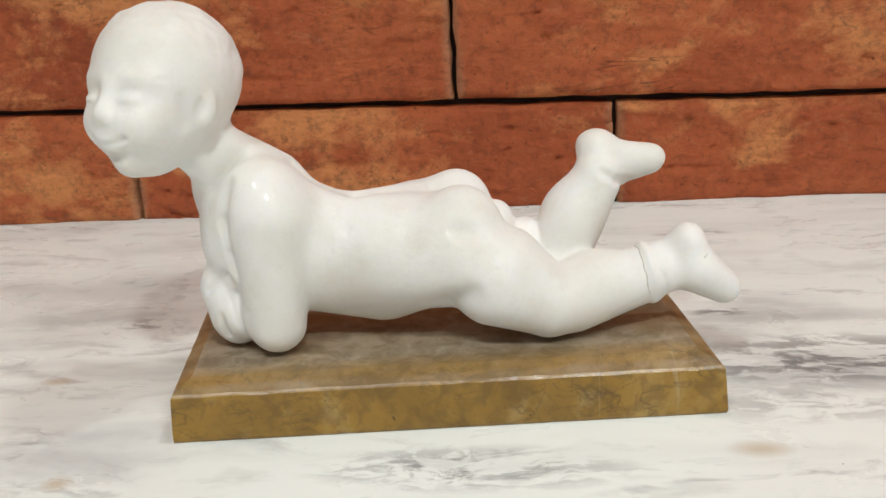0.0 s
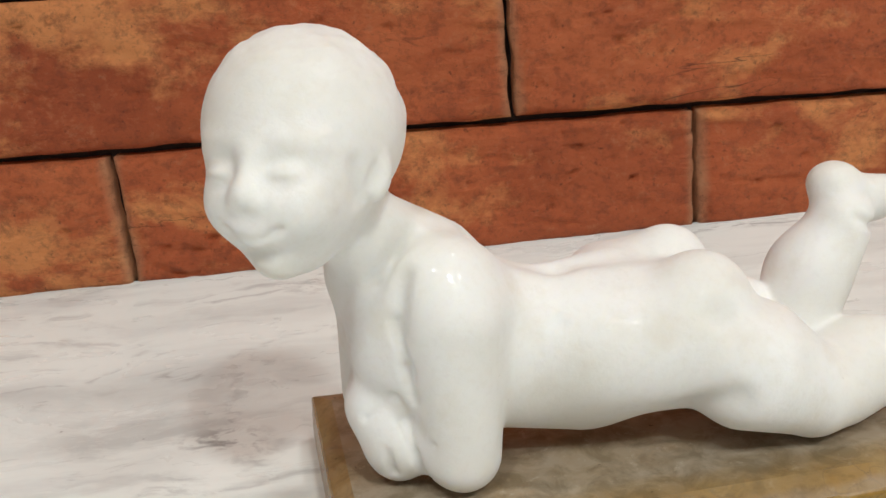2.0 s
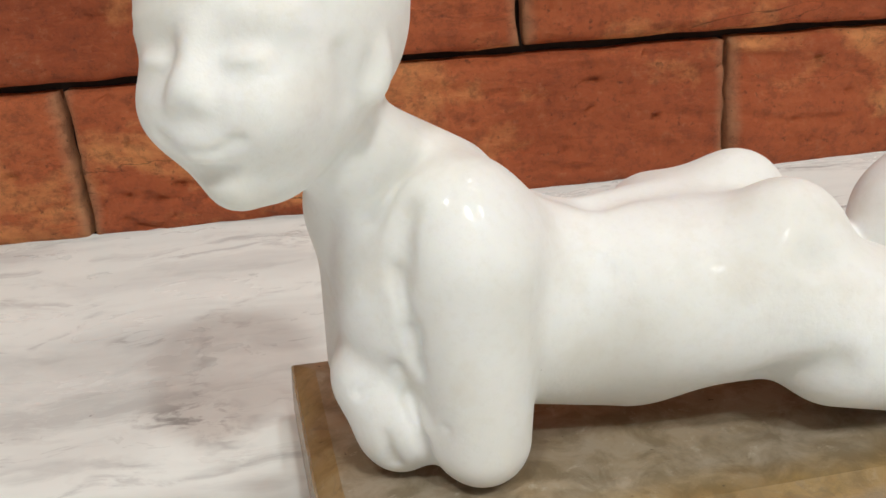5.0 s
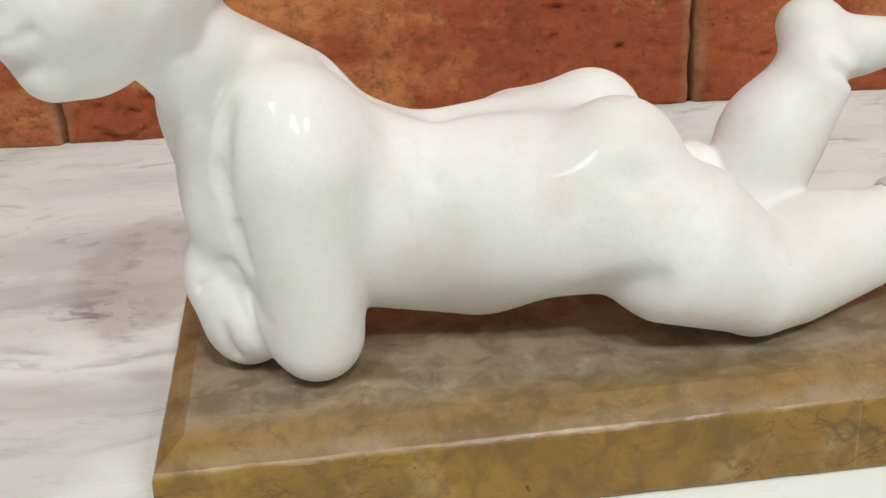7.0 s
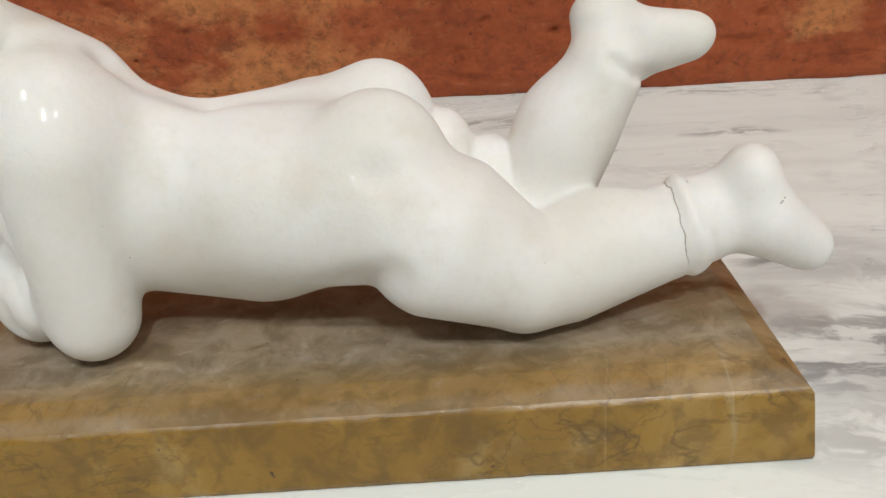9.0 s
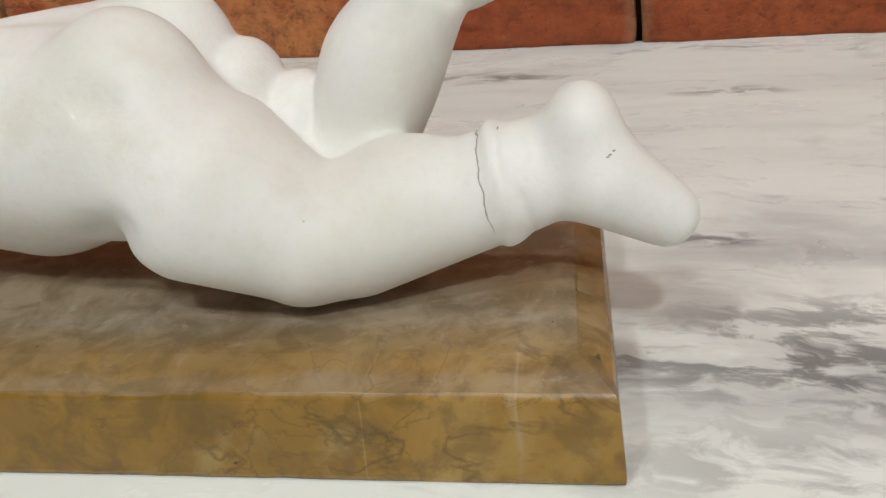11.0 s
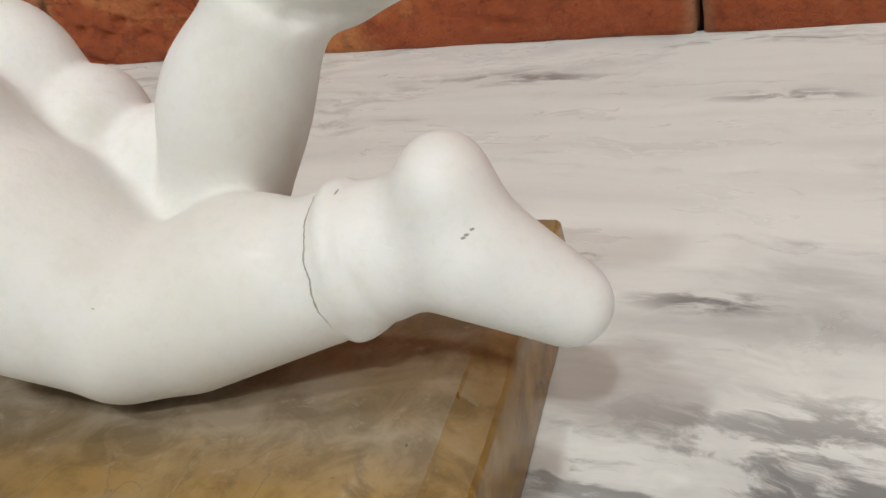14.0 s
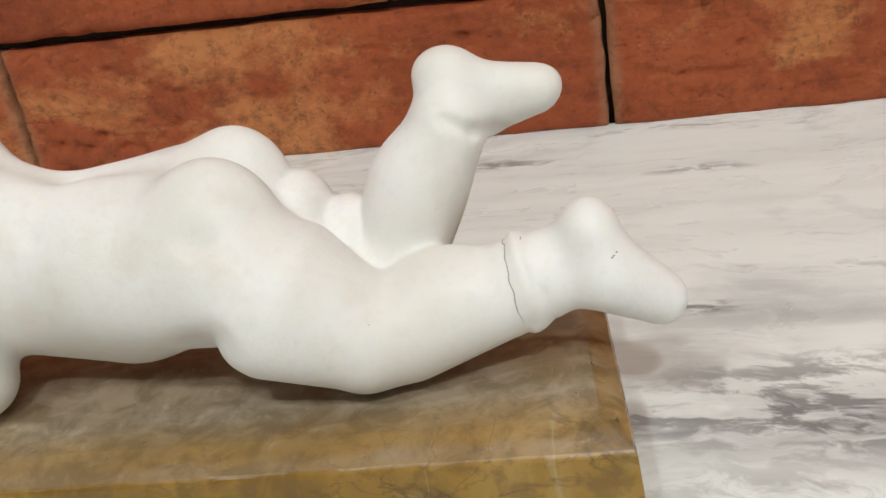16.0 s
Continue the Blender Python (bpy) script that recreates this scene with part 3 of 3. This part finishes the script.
    s.limb(s.front(0.71, 0.755, 0.001), s.front(0.775, 0.715, 0.001), 0.010, 0.008, 0.03, True)
    s.ring((0.826, 0.360, 0.438), (0.96, 0.08, 0.25), 0.108, 0.003, 0.012, True, 0.005)
    # hands: folds between the fingers
    s.limb(s.front(-0.800, 0.52, 0.002), s.front(-0.787, 0.44, 0.003), 0.005, 0.009, 0.025, True)
    s.limb(s.front(-0.787, 0.44, 0.003), s.front(-0.772, 0.34, 0.003), 0.009, 0.007, 0.025, True)
    s.limb(s.front(-0.895, 0.45, 0.0), s.front(-0.810, 0.53, 0.0), 0.006, 0.008, 0.025, True)
    s.limb(s.front(-0.850, 0.36, 0.003), s.front(-0.835, 0.28, 0.003), 0.004, 0.007, 0.03, True)
    s.limb(s.front(-0.765, 0.345, 0.006), s.front(-0.755, 0.275, 0.006), 0.006, 0.012, 0.03, True)
    s.egg(s.front(-0.725, 0.405, 0.002), (0.008, 0.006, 0.006), 0.012, carve=True)
    # creases: groin, buttocks, spine, shoulder blade, armpit
    s.limb(s.front(0.01, 0.385, 0.010), s.front(0.10, 0.45, 0.016), 0.008, 0.003, 0.09, True)
    s.limb((-0.52, 0.47, 0.90), (-0.30, 0.47, 0.79), 0.012, 0.014, 0.08, True)
    s.limb((-0.30, 0.47, 0.79), (-0.02, 0.46, 0.812), 0.012, 0.004, 0.08, True)
    s.limb(s.front(-0.475, 0.885, 0.022), s.front(-0.395, 0.795, 0.023), 0.002, 0.009, 0.05, True)
    s.limb(s.front(-0.395, 0.795, 0.023), s.front(-0.340, 0.690, 0.024), 0.009, 0.002, 0.05, True)
    s.egg((-0.815, 0.395, 0.665), (0.075, 0.075, 0.155), 0.05, 0, -12, 0)
    s.limb(s.front(-0.760, 0.875, 0.010), s.front(-0.785, 0.752, 0.006), 0.002, 0.005, 0.07, True)
    s.limb(s.front(-0.785, 0.752, 0.004), s.front(-0.765, 0.620, 0.003), 0.004, 0.009, 0.04, True)
    s.limb(s.front(-0.765, 0.620, 0.002), s.front(-0.762, 0.535, 0.0), 0.010, 0.014, 0.03, True)
    s.limb(s.front(-0.72, 0.97, 0.008), s.front(-0.82, 0.86, 0.006), 0.004, 0.010, 0.06, True)
    s.egg(s.front(0.100, 0.695, 0.025), (0.052, 0.024, 0.047), 0.035, carve=True)
    # face: it looks along ahead, aside points to its own left
    ahead, aside = Vector((-0.5, -0.866, 0)), Vector((0.866, -0.5, 0))

    def on_face(side, z, out=0.0):
        lift = 0.205 * math.sqrt(max(0.05, 1 - (side / 0.18) ** 2 - ((z - 1.15) / 0.189) ** 2)) + out
        return Vector((-1.011, 0.285, z)) + ahead * lift + aside * side

    for side in (-1, 1):
        s.egg(on_face(0.092 * side, 1.140, -0.070 + 0.006 * side), (0.066, 0.066, 0.062), 0.06, 60)
        s.egg(on_face(0.082 * side, 1.250, 0.038), (0.044, 0.058, 0.026), 0.06, 60, carve=True)
        s.egg(on_face(0.082 * side, 1.230, -0.027), (0.032, 0.040, 0.019), 0.03, 60)
        s.limb(on_face(0.058 * side, 1.221, 0.002), on_face(0.108 * side, 1.222, 0.001), 0.002, 0.003, 0.012, True)
        s.egg(on_face(0.085 * side, 1.290, -0.022), (0.026, 0.060, 0.014), 0.05, 60)
        s.egg(on_face(0.027 * side, 1.172, -0.007), (0.015, 0.014, 0.011), 0.025, 60)
        s.limb(on_face(0.078 * side, 1.110, 0.003), on_face(0.040 * side, 1.093, 0.005), 0.001, 0.004, 0.03, True)
        s.limb(on_face(0.040 * side, 1.093, 0.005), on_face(0.0, 1.089, 0.006), 0.004, 0.005, 0.03, True)
    s.limb(on_face(0, 1.262, -0.030), on_face(0, 1.210, -0.015), 0.014, 0.016, 0.05)
    s.egg(on_face(0, 1.190, -0.010), (0.024, 0.024, 0.018), 0.03, 60)
    s.egg(on_face(0, 1.108, -0.010), (0.018, 0.042, 0.013), 0.03, 60)
    s.egg(on_face(0, 1.070, -0.010), (0.022, 0.040, 0.016), 0.03, 60)
    s.limb(on_face(-0.03, 1.044, 0.010), on_face(0.03, 1.044, 0.010), 0.009, 0.008, 0.04, True)
    s.egg(s.front(-0.790, 1.165, -0.010), (0.040, 0.030, 0.066), 0.02, 25, 15)
    s.egg(s.front(-0.792, 1.175, 0.006), (0.016, 0.012, 0.032), 0.02, 25, 15, carve=True)
    s.limb(s.front(-0.840, 1.215, 0.006), s.front(-0.838, 1.13, 0.006), 0.002, 0.006, 0.05, True)
    s.soften(1)
    verts, faces = s.skin(0.196)
    # carved locks: a low ripple over the scalp
    away = verts - np.array((-0.946, 0.426, 1.278))
    scalp = np.clip((away[:, 2] + 0.35 * away[:, 0] + 0.55 * away[:, 1] + 0.02) * 8, 0, 1) * (verts[:, 2] > 1.05) * (verts[:, 0] < -0.6)
    for i in np.nonzero(scalp > 0)[0]:
        w = noise.noise(Vector(verts[i] * 11.0)) + 0.7 * noise.noise(Vector(verts[i] * 24.0))
        verts[i] += away[i] / np.linalg.norm(away[i]) * 0.006 * w * scalp[i]
    me = bpy.data.meshes.new("statue")
    me.from_pydata([tuple(v) for v in (verts * U)], [], [tuple(int(i) for i in q) for q in faces])
    me.polygons.foreach_set("use_smooth", [True] * len(me.polygons))
    me.materials.append(STATUE)
    ob = new("statue", me)
    ob.location = (0, 0, TABLE_Z + 0.0006)
    return tagged(ob, "white marble statue of a reclining child on an ochre plinth", "statue")


statue()


# ---- the bricks of the wall ----
def brick_mesh(name, x0, x1, bottom, top, seed, fine):
    """A rough handmade brick: bottom and top are functions of x, its face is lumpy and its edges are worn round."""
    nx, nz = (210, 48) if fine else (10, 4)
    h = 0.0021
    verts, faces = [], []
    def face_point(i, j):
        s, r = i / nx, j / nz
        x = x0 + (x1 - x0) * s
        lo, hi = bottom(x), top(x)
        rag = noise.noise(Vector((x * 60, seed * 3.1, j * 0.9 if j in (0, nz) else 2)))
        z = lo + (hi - lo) * r
        edge_z = min(r, 1 - r) * (hi - lo)
        edge_x = min(s, 1 - s) * (x1 - x0)
        near = min(edge_z, edge_x)
        lump = noise.noise(Vector((x * 22, z * 40, seed))) * 0.9 + noise.noise(Vector((x * 75, z * 110, seed + 4))) * 0.45 + noise.noise(Vector((x * 190, z * 320, seed + 8))) * 0.25
        ledge = noise.noise(Vector((x * 34, z * 150 + x * 12, seed + 12)))
        lump -= max(0.0, ledge - 0.34) * 2.2 + max(0.0, noise.noise(Vector((x * 130, z * 190, seed + 20))) - 0.50) * 4.0
        worn = 0.0032 * math.exp(-near / 0.0018)
        if j in (0, nz):
            z += rag * 0.0008
        if i in (0, nx):
            x += noise.noise(Vector((z * 90, seed * 1.7, i))) * 0.0011
        return (x, -lump * h + worn, z)
    for j in range(nz + 1):
        for i in range(nx + 1):
            verts.append(face_point(i, j))
    for j in range(nz):
        for i in range(nx):
            a = j * (nx + 1) + i
            faces.append((a, a + 1, a + nx + 2, a + nx + 1))
    rim = [i for i in range(nx + 1)] + [j * (nx + 1) + nx for j in range(1, nz + 1)]
    rim += [nz * (nx + 1) + i for i in range(nx - 1, -1, -1)] + [j * (nx + 1) for j in range(nz - 1, 0, -1)]
    base = len(verts)
    for k in rim:
        x, y, z = verts[k]
        verts.append((x, 0.03, z))
    for k in range(len(rim)):
        faces.append((rim[k], base + k, base + (k + 1) % len(rim), rim[(k + 1) % len(rim)]))
    me = bpy.data.meshes.new(name)
    me.from_pydata(verts, [], faces)
    me.polygons.foreach_set("use_smooth", [True] * len(faces))
    me.materials.append(BRICK)
    me.update()
    return me


def course_line(k):
    """Height of the bed joint above course k at the place x along the wall."""
    if k < 0:
        return lambda x: -0.0012
    if k == 0:
        return lambda x: 0.0597 - 0.020 * x + 0.0007 * noise.noise(Vector((x * 14, 2.0, 0)))
    z = 0.0597 + 0.073 * k
    return lambda x: z - 0.012 * x + 0.0007 * noise.noise(Vector((x * 14, 2.0 + k, 0)))


def brick_wall():
    length, joint, bed = 0.2735, 0.0026, 0.0040
    seed = 0
    for k in range(0, 22):
        lower, upper = course_line(k - 1), course_line(k)
        start = -0.1765 if k % 2 == 0 else 0.0108
        lo = (lambda f: (lambda x: f(x) + bed / 2))(lower) if k else lower
        hi = (lambda f: (lambda x: f(x) - bed / 2))(upper)
        for n in range(-6, 7):
            x0 = start + n * length
            x1 = x0 + length
            if x1 < -1.78 or x0 > 1.78:
                continue
            seed += 1
            near = k < 2 and -0.45 < (x0 + x1) / 2 < 0.5
            me = brick_mesh("brick", x0 + joint / 2, x1 - joint / 2, lo, hi, seed * 1.37, near)
            ob = new("brick", me)
            ob.parent = wall_north


brick_wall()
